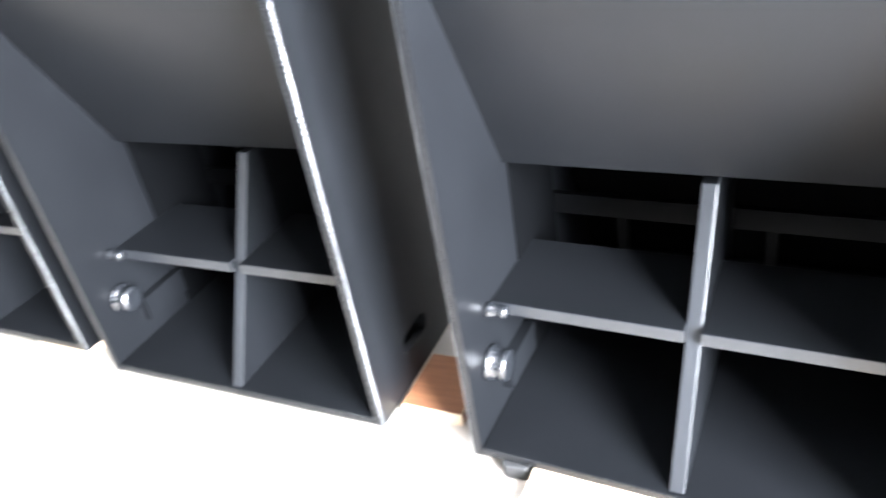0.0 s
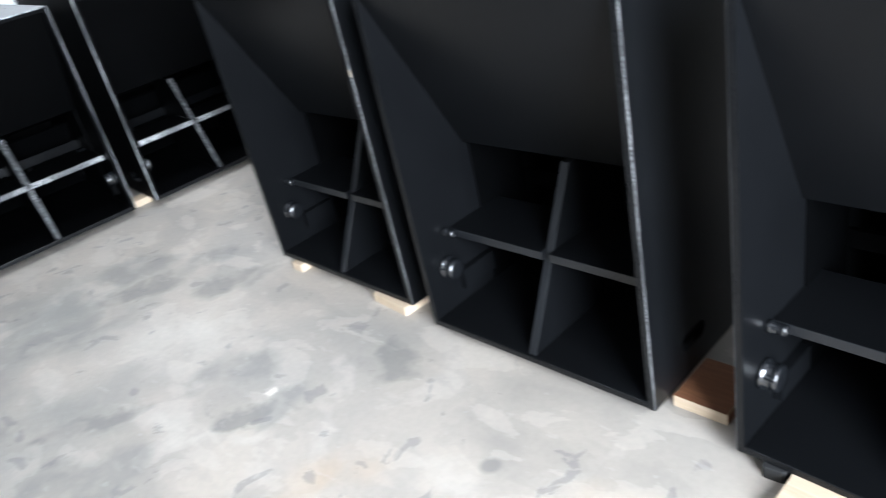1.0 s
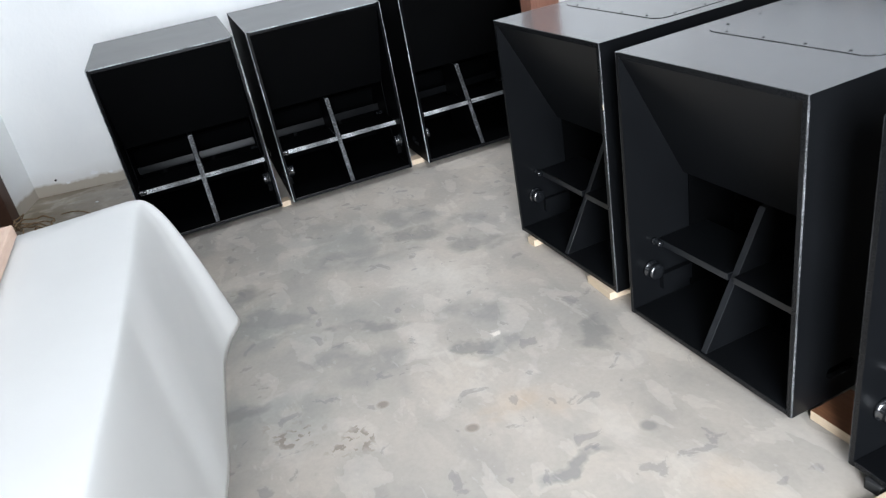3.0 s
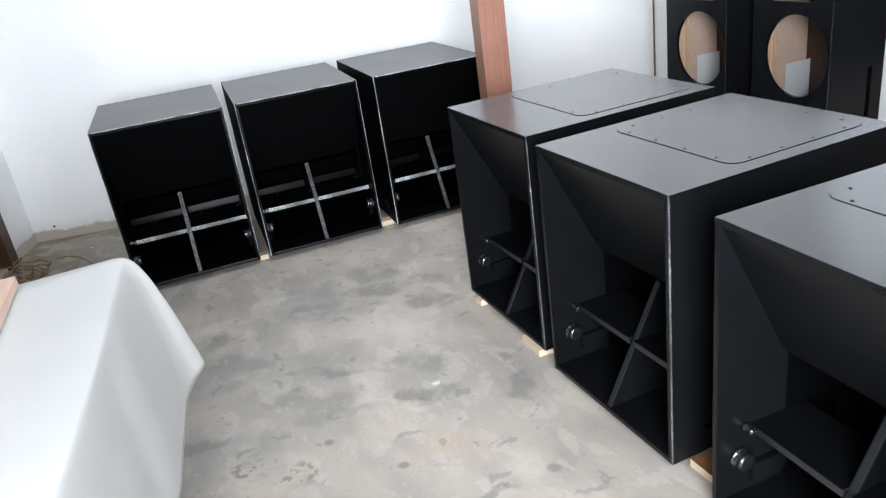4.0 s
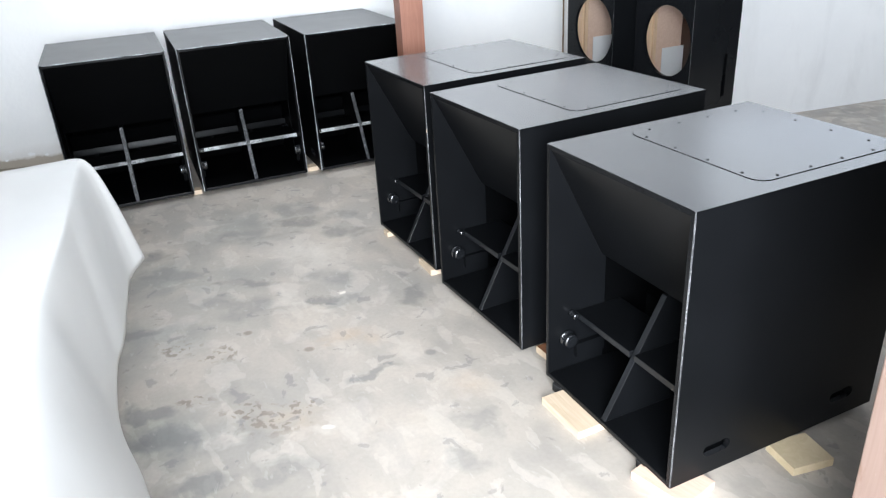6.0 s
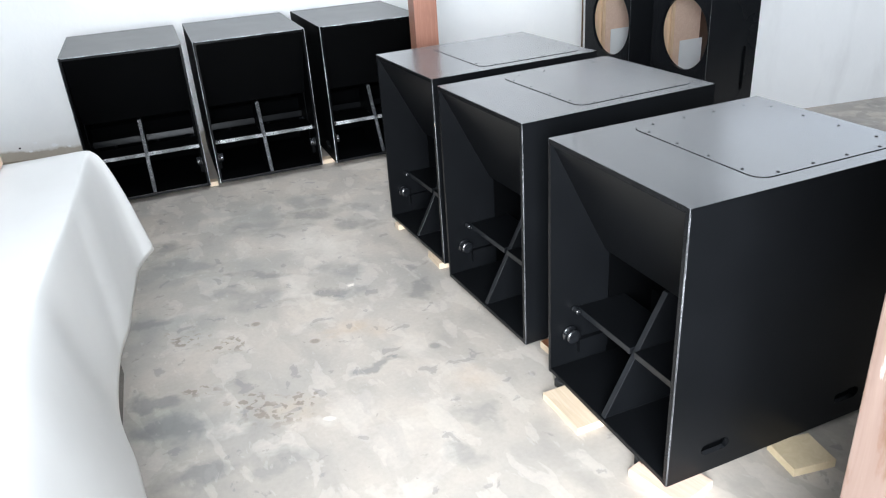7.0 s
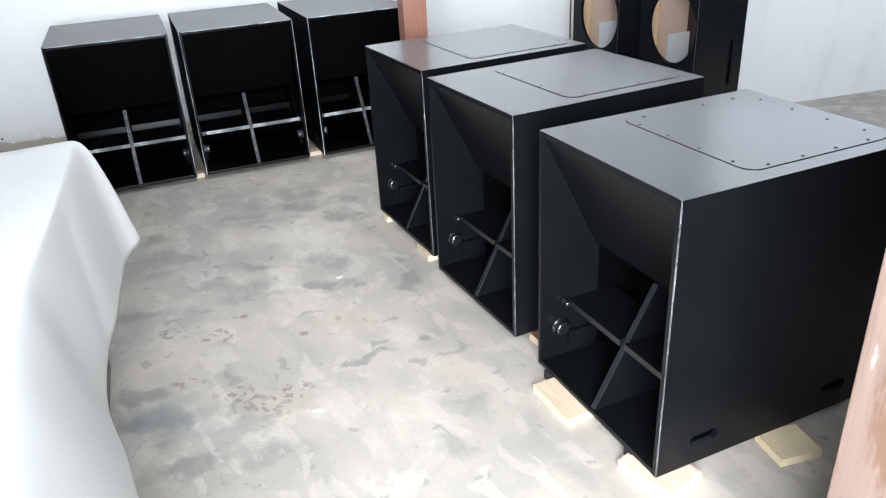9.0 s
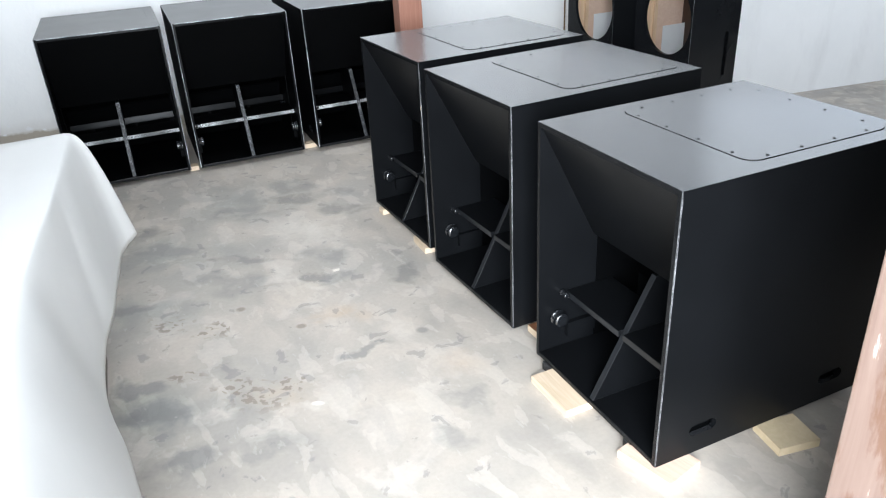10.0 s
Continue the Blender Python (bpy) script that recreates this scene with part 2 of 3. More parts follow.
STAINS_AND_SHADE = [
    # Soft patches mix stain with floor shade; the big slate one is passage shade.
    ("shade_stain", -2.15, -0.30, 0.50, 0.30, 60), ("shade_stain", -1.62, -0.36, 0.36, 0.20, 60), ("shade_stain", -0.93, -0.50, 0.24, 0.17, 60), ("shade_stain", -2.65, 0.15, 0.45, 0.36, 70), ("slate", -1.5, 4.6, 1.7, 0.9, 78), ("earth", -4.40, -1.2, 0.7, 0.35, 40), ("earth", -4.64, -0.9, 0.55, 0.13, 75), ("earth", -4.0, -1.1, 0.5, 0.26, 40),
    ("rust", -1.20, 0.26, 0.16, 0.10, 60), ("rust", -0.65, 0.52, 0.10, 0.08, 60), ("rust", -0.80, -0.10, 0.16, 0.10, 60),
    ("slate", -0.92, -0.52, 0.14, 0.085, 60), ("slate", -1.12, -0.56, 0.10, 0.04, 60), ("slate", -0.63, -0.46, 0.14, 0.05, 75), ("grey", -0.58, -0.22, 0.10, 0.06, 60),
    ("dark", -1.90, 0.04, 0.15, 0.045, 60), ("grey", -1.67, -0.05, 0.13, 0.11, 60), ("grey", -1.80, -0.15, 0.10, 0.06, 60), ("slate", -0.915, 0.24, 0.115, 0.032, 92), ("dark", -1.365, 0.625, 0.06, 0.07, 60),
    ("dark", -1.72, -0.51, 0.12, 0.05, 60), ("dark", -2.50, -0.37, 0.14, 0.10, 60), ("grey", -2.20, -0.25, 0.18, 0.06, 55), ("grey", -2.45, 0.15, 0.17, 0.10, 60),
    ("dark", -2.50, 0.43, 0.16, 0.07, 60), ("dark", -2.20, 0.63, 0.14, 0.08, 60), ("grey", -2.45, 0.67, 0.11, 0.08, 60), ("grey", -2.68, 0.50, 0.13, 0.09, 60),
    ("grey", -1.75, 0.38, 0.12, 0.09, 60), ("grey", -1.50, 0.33, 0.08, 0.07, 60), ("grey", -0.45, 0.45, 0.10, 0.05, 30), ("grey", -0.30, 0.30, 0.09, 0.05, 60),
    ("brown", -0.83, -0.17, 0.09, 0.05, 60), ("brown", -0.87, -0.06, 0.05, 0.025, 60), ("brown", -0.95, -0.24, 0.045, 0.025, 50), ("brown", -1.10, -0.40, 0.05, 0.024, 60), ("brown", -1.49, -0.36, 0.055, 0.024, 60),
    ("brown", -1.35, -0.23, 0.04, 0.018, 60), ("brown", -1.20, 0.08, 0.022, 0.018, 60), ("dark", -0.92, 0.48, 0.026, 0.022, 60), ("brown", -1.46, -0.10, 0.02, 0.018, 60),
    ("pale", -2.08, 0.33, 0.30, 0.15, 30), ("pale", -1.66, 0.14, 0.13, 0.05, 20), ("dark", -1.57, 0.25, 0.08, 0.035, 60), ("rust", -1.20, 0.22, 0.11, 0.06, 60), ("pale", -1.48, 0.22, 0.05, 0.045, 60), ("pale", -0.70, -0.02, 0.05, 0.03, 60), ("pale", -0.82, -0.33, 0.09, 0.03, 60), ("white", -1.588, 0.352, 0.031, 0.018, 60), ("white", -0.70, -0.02, 0.024, 0.012, 60),
]
_patchy = ramp(_n, _l, noise_tex(_n, _l, _v, 8, 4, 0.5, 0.5), [(0.40, 0.45), (0.5, 1.0)])
_flecks = ramp(_n, _l, noise_tex(_n, _l, _v, 30, 3, 0.5, 0.3), [(0.525, 0.0), (0.56, 1.0)])
for _kind, _x, _y, _rx, _ry, _a in STAINS_AND_SHADE:
    _mp = _n.new("ShaderNodeMapping")
    _mp.vector_type = "TEXTURE"
    _mp.inputs["Location"].default_value, _mp.inputs["Rotation"].default_value, _mp.inputs["Scale"].default_value = (_x, _y, 0), (0, 0, radians(_a)), ((1.9 if _kind == "brown" and _rx > 0.03 else 1.15) * _rx, (2.1 if _kind == "brown" and _rx > 0.03 else 1.15) * _ry, 1)
    _l.new(_sum.outputs[0] if _rx > 0.03 else _v, _mp.inputs["Vector"])
    _len = _n.new("ShaderNodeVectorMath")
    _len.operation = "LENGTH"
    _l.new(_mp.outputs[0], _len.inputs[0])
    _tone, _much = TONES[_kind]
    _soft = 0.1 if _kind in ("rust", "shade_stain", "earth") else 0.35 if _kind == "pale" else 0.55
    _mask = ramp(_n, _l, _len.outputs["Value"], [(_soft, _much), (1.0, 0.0)])
    if _kind == "brown" and _rx > 0.03:
        _mask = calc(_n, _l, "MULTIPLY", _mask, _flecks)
    if _rx > 0.06 and _kind != "brown":
        _mask = calc(_n, _l, "MULTIPLY", _mask, _patchy)
    _c = mix(_n, _l, _mask, _c, _tone)
_c = mix(_n, _l, ramp(_n, _l, noise_tex(_n, _l, _v, 11, 5, 0.55, 0.5), [(0.63, 0.0), (0.66, 0.42)]), _c, (0.190, 0.182, 0.181))
_c = mix(_n, _l, ramp(_n, _l, noise_tex(_n, _l, _sm.outputs[0], 14, 5, 0.55, 0.4), [(0.64, 0.0), (0.68, 0.22)]), _c, (0.585, 0.546, 0.495))
_c = mix(_n, _l, ramp(_n, _l, _fine, [(0.35, 0.07), (0.6, 0.0)]), _c, (0.1, 0.1, 0.1))
_l.new(_c, _b.inputs["Base Color"])
_l.new(ramp(_n, _l, _mid, [(0.4, 0.62), (0.65, 0.45)]), _b.inputs["Roughness"])
bump(_n, _l, _b, mix(_n, _l, 0.5, _mid, _fine), 0.25, 0.004)

CLOTH, _n, _l, _b = mat("white_soft_sheet", 0.7)
_v = coords(_n, _l)
_l.new(ramp(_n, _l, noise_tex(_n, _l, _v, 3, 4), [(0.3, (0.585, 0.582, 0.562)), (0.7, (0.625, 0.622, 0.602))]), _b.inputs["Base Color"])
bump(_n, _l, _b, noise_tex(_n, _l, _v, 180, 2), 0.12, 0.001)

CARD, _n, _l, _b = mat("white_paper_card", 0.6)
_l.new(ramp(_n, _l, noise_tex(_n, _l, coords(_n, _l), 8, 3), [(0.3, (0.78, 0.78, 0.77)), (0.7, (0.84, 0.84, 0.83))]), _b.inputs["Base Color"])
SCREW, _n, _l, _b = mat("dark_screw_steel", 0.45, 0.8, (0.012, 0.012, 0.013))
RUBBER, _n, _l, _b = mat("black_rubber", 0.7, 0.0, (0.015, 0.015, 0.015))
ROPE, _n, _l, _b = mat("brown_rope", 0.85)
_l.new(ramp(_n, _l, noise_tex(_n, _l, coords(_n, _l), 60, 3), [(0.3, (0.12, 0.075, 0.04)), (0.7, (0.30, 0.2, 0.11))]), _b.inputs["Base Color"])

# ---- mesh helpers ----


def part(name, bm, material, parent=None, label="", bevel=0.0, smooth=False):
    me = bpy.data.meshes.new(name)
    bmesh.ops.recalc_face_normals(bm, faces=bm.faces)
    if smooth:
        for f in bm.faces:
            f.smooth = True
    bm.to_mesh(me)
    bm.free()
    for k in material if isinstance(material, (list, tuple)) else (material,):
        me.materials.append(k)
    ob = new(name, me)
    if parent:
        ob.parent = parent
    if bevel:
        mod = ob.modifiers.new("bevel", "BEVEL")
        mod.width, mod.segments, mod.limit_method, mod.angle_limit = bevel, 2, "ANGLE", radians(40)
        if isinstance(material, tuple):
            mod.material = 2 if len(material) > 2 else 1
        if "bevel_weight_edge" in me.attributes:
            mod.limit_method = "WEIGHT"
    if label:
        ob["label"] = label
    return ob


def box(x0, x1, y0, y1, z0, z1, bm=None, m=None):
    bm = bm or bmesh.new()
    vs = [bm.verts.new((x, y, z)) for z in (z0, z1) for x, y in ((x0, y0), (x1, y0), (x1, y1), (x0, y1))]
    for q in ((3, 2, 1, 0), (4, 5, 6, 7), (0, 1, 5, 4), (1, 2, 6, 5), (2, 3, 7, 6), (3, 0, 4, 7)):
        bm.faces.new([vs[k] for k in q])
    if m:
        bmesh.ops.transform(bm, matrix=m, verts=vs)
    return bm


def rounded(x0, x1, y0, y1, r, steps=6):
    pts = []
    for cx, cy, a0 in ((x1 - r, y0 + r, -90), (x1 - r, y1 - r, 0), (x0 + r, y1 - r, 90), (x0 + r, y0 + r, 180)):
        for k in range(steps + 1):
            a = radians(a0 + 90 * k / steps)
            pts.append((cx + r * math.cos(a), cy + r * math.sin(a)))
    return pts


def circle(cx, cy, r, steps=40):
    return [(cx + r * math.cos(2 * math.pi * k / steps), cy + r * math.sin(2 * math.pi * k / steps)) for k in range(steps)]


def plate(outline, holes, thick):
    """A flat board in the plane of x and y, with holes, from z = 0 up to its thickness."""
    bm = bmesh.new()
    for ring in (outline, *holes):
        vs = [bm.verts.new((x, y, 0)) for x, y in ring]
        for a, b in zip(vs, vs[1:] + vs[:1]):
            bm.edges.new((a, b))
    bmesh.ops.triangle_fill(bm, use_beauty=True, use_dissolve=False, edges=bm.edges[:], normal=(0, 0, 1))
    made = bmesh.ops.extrude_face_region(bm, geom=bm.faces[:])
    bmesh.ops.translate(bm, vec=(0, 0, thick), verts=[v for v in made["geom"] if isinstance(v, bmesh.types.BMVert)])
    return bm


def turned(profile, steps=24):
    """A solid turned round z from (radius, height) pairs."""
    bm = bmesh.new()
    rings = [[bm.verts.new((r * math.cos(2 * math.pi * k / steps), r * math.sin(2 * math.pi * k / steps), z)) for k in range(steps)] for r, z in profile]
    for a, b in zip(rings, rings[1:]):
        for k in range(steps):
            bm.faces.new((a[k], a[(k + 1) % steps], b[(k + 1) % steps], b[k]))
    bm.faces.new(rings[0][::-1])
    bm.faces.new(rings[-1])
    return bm


def moved(bm, m):
    bmesh.ops.transform(bm, matrix=m, verts=bm.verts)
    return bm


def front_edges(ob_bm, limit=-0.9, lid=False):
    """The faces that look out of the front take the second material, and those on top of a side the fourth."""
    bmesh.ops.recalc_face_normals(ob_bm, faces=ob_bm.faces)
    ob_bm.normal_update()
    for f in ob_bm.faces:
        if f.normal.y < limit:
            f.material_index = 1
        elif f.normal.z > 0.9 and lid:
            f.material_index = 3
    return ob_bm


def marked(bm, test):
    """Marks for the bevel the sharp edges with both ends where the test holds."""
    layer = bm.edges.layers.float.new("bevel_weight_edge")
    for e in bm.edges:
        if len(e.link_faces) == 2 and e.calc_face_angle(0) > 0.6 and test(e.verts[0].co) and test(e.verts[1].co):
            e[layer] = 1.0
    return bm


def eased(ob, width, angle=60):
    """Rounds the sharp edges that are left."""
    mod = ob.modifiers.new("eased_edges", "BEVEL")
    mod.width, mod.segments, mod.limit_method, mod.angle_limit = width, 2, "ANGLE", radians(angle)
    return ob


# ---- the room ----


def wall_run(name, a, b, z0, z1, thick, label, openings=(), material=None):
    """A wall with its inner face on the line from a to b; its thickness lies to the right of that way. openings: (start, end, low, high)."""
    way = Vector((b[0] - a[0], b[1] - a[1], 0))
    run = way.length
    bm = plate([(0, z0), (run, z0), (run, z1), (0, z1)], [[(s, lo), (e, lo), (e, hi), (s, hi)] for s, e, lo, hi in openings], thick)
    m = Matrix.Translation((*a, 0)) @ Matrix.Rotation(math.atan2(way.y, way.x), 4, "Z") @ Matrix.Rotation(radians(90), 4, "X")
    return tagged(part(name, moved(bm, m), material or WALL), label, "wall", kind="structure")


floor = tagged(part("floor", box(-5.4, 5.2, -4.8, 7.0, -0.15, 0.0), CONCRETE), "mottled grey cement floor with dark stains, scuffs and painted-in shade", "floor", kind="structure")
# Unseen ceiling; its hole is added for the roof lamp.
ceiling = tagged(part("ceiling", moved(plate([(-5.4, -4.8), (5.2, -4.8), (5.2, 7.0), (-5.4, 7.0)], [[(-3.2, 0.2), (-1.8, 0.2), (-1.8, 2.2), (-3.2, 2.2)]], 0.15), pose(0, 0, 3.3)), CEIL), "unseen plain ceiling, grey to cut bounced light, with an added lamp hole", "ceiling", kind="structure")
SW, NW, NE = (-4.72, -1.2), (-3.62, 3.06), (-2.52, 3.14)
wall_west = wall_run("wall_west", NW, SW, 0, 3.3, 0.2, "white lime-washed wall with a damp brown foot")
SE = (2.45, -3.475)
DOOR_END = tuple(p + 1.7 / 7.522 * (q - p) for p, q in zip(SW, SE))
wall_run("wall_south", SW, DOOR_END, 0, 3.3, 0.2, "white plastered wall with a brown door", [(0.43, 1.27, 0.02, 2.1)])
# This wall, the east one and the partition are darkened against bounced light.
wall_run("wall_unseen_dark", DOOR_END, SE, 0, 3.3, 0.2, "unseen wall kept dark to cut bounced light", (), DARK)
wall_run("wall_east", SE, (2.45, 6.6), 0, 3.3, 0.2, "unseen dark wall that cuts bounced light, with a wide door opening", [(1.725, 3.325, 0.02, 2.95)], DARK)
wall_run("wall_far_north", (2.45, 6.6), (-1.83, 6.6), 0, 3.3, 0.2, "plain white plastered wall", (), PLASTER)
# The high opening is added for the lids' fill lamp.
wall_run("wall_passage", (-1.83, 6.6), NE, 0, 3.3, 0.2, "white plastered wall with grey smudges and an added high opening for a fill lamp", [(0.95, 3.2, 1.75, 2.8)], PLASTER)
wall_run("wall_north", NE, NW, 0, 3.3, 0.2, "cream-white plastered wall behind the tall cabinets")
tagged(part("wall_partition", box(0.80, 2.45, 0.65, 0.745, 0, 3.3), DARK), "unseen partition ending at a wooden post, dark to cut bounced light", "wall", kind="structure")
# Unseen wall, added to darken what the near cabinet's side reflects.
wall_run("wall_unseen_corridor", (0.803, 0.746), (0.803, 6.6), 0, 3.3, 0.097, "unseen wall added to darken reflections, with an opening for a fill lamp", [(3.2, 5.2, 1.5, 2.9)], DARK)

# ---- black horn cabinets ----
W, D, H, T = 0.653, 0.827, 0.86, 0.0165
BASE = 0.0295


def subwoofer_cabinet(inner_edge, lid_paint, paint, flush=False):
    """Origin at the middle of the front's lower edge; the mouth looks along -y."""
    top = tagged(new("subwoofer_cabinet"), "satin black folded-horn subwoofer cabinet, empty, standing on wood offcuts", "subwoofer", "row of black horn cabinets")
    # sides with two slotted hand holes each
    slots = [rounded(0.115, 0.215, 0.065, 0.105, 0.0199, 8), rounded(0.625, 0.725, 0.065, 0.105, 0.0199, 8)]
    for s in (-1, 1):
        bm = plate([(0, 0), (D, 0), (D, H), (0, H)], slots, T)
        moved(bm, Matrix.Translation((-W / 2 if s < 0 else W / 2 - T, 0, 0)) @ Matrix(((0, 0, 1, 0), (1, 0, 0, 0), (0, 1, 0, 0), (0, 0, 0, 1))))
        side = eased(part("side_panel", marked(front_edges(bm, -0.9, True), lambda p: abs(p.y) < 1e-5 and abs(p.x) > W / 2 - 1e-4), (paint, RAIL if flush else EDGE, GLINT_RIM if flush else CORNER, lid_paint), top, "", 0.0045 if flush else 0.0034), 0.0025)
        for y in (0.165, 0.675):
            cup = box(-0.02, 0.0, -0.058, 0.058, -0.028, 0.028) if s > 0 else box(0.0, 0.02, -0.058, 0.058, -0.028, 0.028)
            cup.faces.ensure_lookup_table()
            bmesh.ops.delete(cup, geom=[f for f in cup.faces if abs(f.calc_center_median().x) < 1e-6], context="FACES_ONLY")
            part("hand_hole_cup", moved(cup, pose(s * (W / 2 - T - 0.0005), y, 0.085)), paint, side)
        for y, z, r in ((0.075, 0.14, 0.027), (0.36, 0.215, 0.019) if s > 0 else (0.092, 0.236, 0.011)):
            bm = turned([(r * 1.15, 0), (r * 1.15, 0.006), (r * 1.08, 0.009), (r, 0.010), (r, 0.020), (r * 0.97, 0.0215), (r, 0.023), (r, 0.031), (r * 0.95, 0.0345), (r * 0.5, 0.0355)])
            moved(bm, Matrix.Translation((s * (W / 2 - T), y, z)) @ Matrix.Rotation(radians(-90 * s), 4, "Y"))
            part("round_stub", bm, GLOSS, side, "short round black plug", 0.0, True)
    inner = W / 2 - T
    # lid with a rounded access hatch
    ring = rounded(-0.272, 0.272, 0.262, 0.782, 0.045)
    bm = plate([(-inner, 0), (inner, 0), (inner, D), (-inner, D)], [ring], T)
    lid = eased(part("top_panel", marked(front_edges(moved(bm, pose(0, 0, H - T)), -0.9), lambda p: abs(p.y) < 1e-5 and p.z > H - 1e-4), (lid_paint, RAIL if flush else EDGE, GLINT_RIM if flush else EDGE), top, "", 0.004 if flush else 0.002), 0.0012)
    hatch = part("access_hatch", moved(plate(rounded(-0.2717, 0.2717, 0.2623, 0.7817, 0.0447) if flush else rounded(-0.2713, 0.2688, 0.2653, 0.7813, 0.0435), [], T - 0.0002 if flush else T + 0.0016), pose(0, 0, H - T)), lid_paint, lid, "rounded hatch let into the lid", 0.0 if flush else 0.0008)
    spots = [(x, y) for x in (-0.2, -0.07, 0.062, 0.19) for y in (0.281, 0.766)] + [(x, y) for x in (-0.258, 0.253) for y in (0.34, 0.46, 0.58, 0.703)]
    screw = None
    for x, y in () if flush else spots:
        if screw is None:
            bm = turned([(0.0028, 0), (0.0048, 0.0008), (0.0048, 0.0014), (0.0036, 0.002)], 10)
            screw = part("screw", bm, SCREW, lid)
        else:
            other = screw.copy()
            scene.collection.objects.link(other)
            screw = other
        screw.matrix_basis = pose(x, y, H + 0.0012)
    # floor and back of the box
    part("bottom_panel", front_edges(box(-inner, inner, 0, D, 0, T)), (paint, EDGE), top, "", 0.0025)
    part("back_panel", box(-inner, inner, D - T, D, T, H - T), paint, top)
    # the horn: a leaning board from the lid's edge, fin, cross shelf, throat painted shade-dark
    bm = bmesh.new()
    prof = [(0.006, H - T), (0.024, H - T), (0.236, 0.437), (0.215, 0.432)]
    a = [bm.verts.new((-inner, y, z)) for y, z in prof]
    b = [bm.verts.new((inner, y, z)) for y, z in prof]
    bm.faces.new(a[::-1]), bm.faces.new(b)
    for k in range(4):
        bm.faces.new((a[k], a[(k + 1) % 4], b[(k + 1) % 4], b[k]))
    part("sloping_baffle", bm, paint, top, "board leaning back from the lid")
    fin = [(0.008, T), (0.42, T), (0.42, 0.416), (0.222, 0.416)]
    bm = bmesh.new()
    a = [bm.verts.new((-0.011, y, z)) for y, z in fin]
    b = [bm.verts.new((0.011, y, z)) for y, z in fin]
    bm.faces.new(a[::-1]), bm.faces.new(b)
    for k in range(4):
        bm.faces.new((a[k], a[(k + 1) % 4], b[(k + 1) % 4], b[k]))
    part("centre_fin", front_edges(bm, -0.6), (paint, GLINT_FIN if flush else inner_edge), top, "", 0.0015)
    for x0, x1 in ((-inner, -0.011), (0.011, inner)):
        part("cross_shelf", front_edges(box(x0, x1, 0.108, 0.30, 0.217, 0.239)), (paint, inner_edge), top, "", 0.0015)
    part("throat_rail", moved(box(-inner, inner, -0.009, 0.009, -0.019, 0.019), pose(0, 0.425, 0.246, -8.0)), RAIL if flush else SHADED, top)
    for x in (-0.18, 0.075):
        part("throat_strut", box(x - 0.009, x + 0.009, 0.425, 0.438, 0.13, 0.228), SHADED, top)
    # Roof, cheeks and board are added to keep the throat dark.
    part("throat_roof", moved(box(-inner, inner, 0, 0.40, 0, 0.016), pose(0, 0.238, 0.438, -14)), SHADED, top)
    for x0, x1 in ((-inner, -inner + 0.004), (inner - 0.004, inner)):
        part("throat_shade_cheek", box(x0, x1, 0.232, 0.418, T, 0.436), SHADED, top)
    part("throat_board", moved(box(-inner, inner, 0, 0.016, -0.34, 0), pose(0, 0.50, 0.332, 24)), SHADED, top)
    return top


CABS = [(-0.201, 0.733, -2.355), (-1.03, 0.76, 0.0), (-1.80, 0.793, -0.246), (-3.251, -0.294, 85.65), (-3.199, 0.414, 85.62), (-3.133, 1.151, 86.85)]
first = subwoofer_cabinet(INNER, LIT_LID, SATIN)
for k, (x, y, a) in enumerate(CABS):
    at = pose(x, y, BASE, 0, 0, a)
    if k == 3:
        # those at the wall take the shade-dark black, dimmer lids and painted edge glints
        first = subwoofer_cabinet(GLINT_EDGE, DIM_LID, SHADED, True)
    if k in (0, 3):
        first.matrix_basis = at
    else:
        other = copy_thing(first, at)
        if k == 2:
            part("paint_chip", moved(box(-0.004, 0.0, 0.0, 0.003, -0.009, 0.009), pose(W / 2 - 0.001, 0.0, 0.665, 0, 0, 0)), PALE, other, "chipped pale spot on the edge", 0.001)

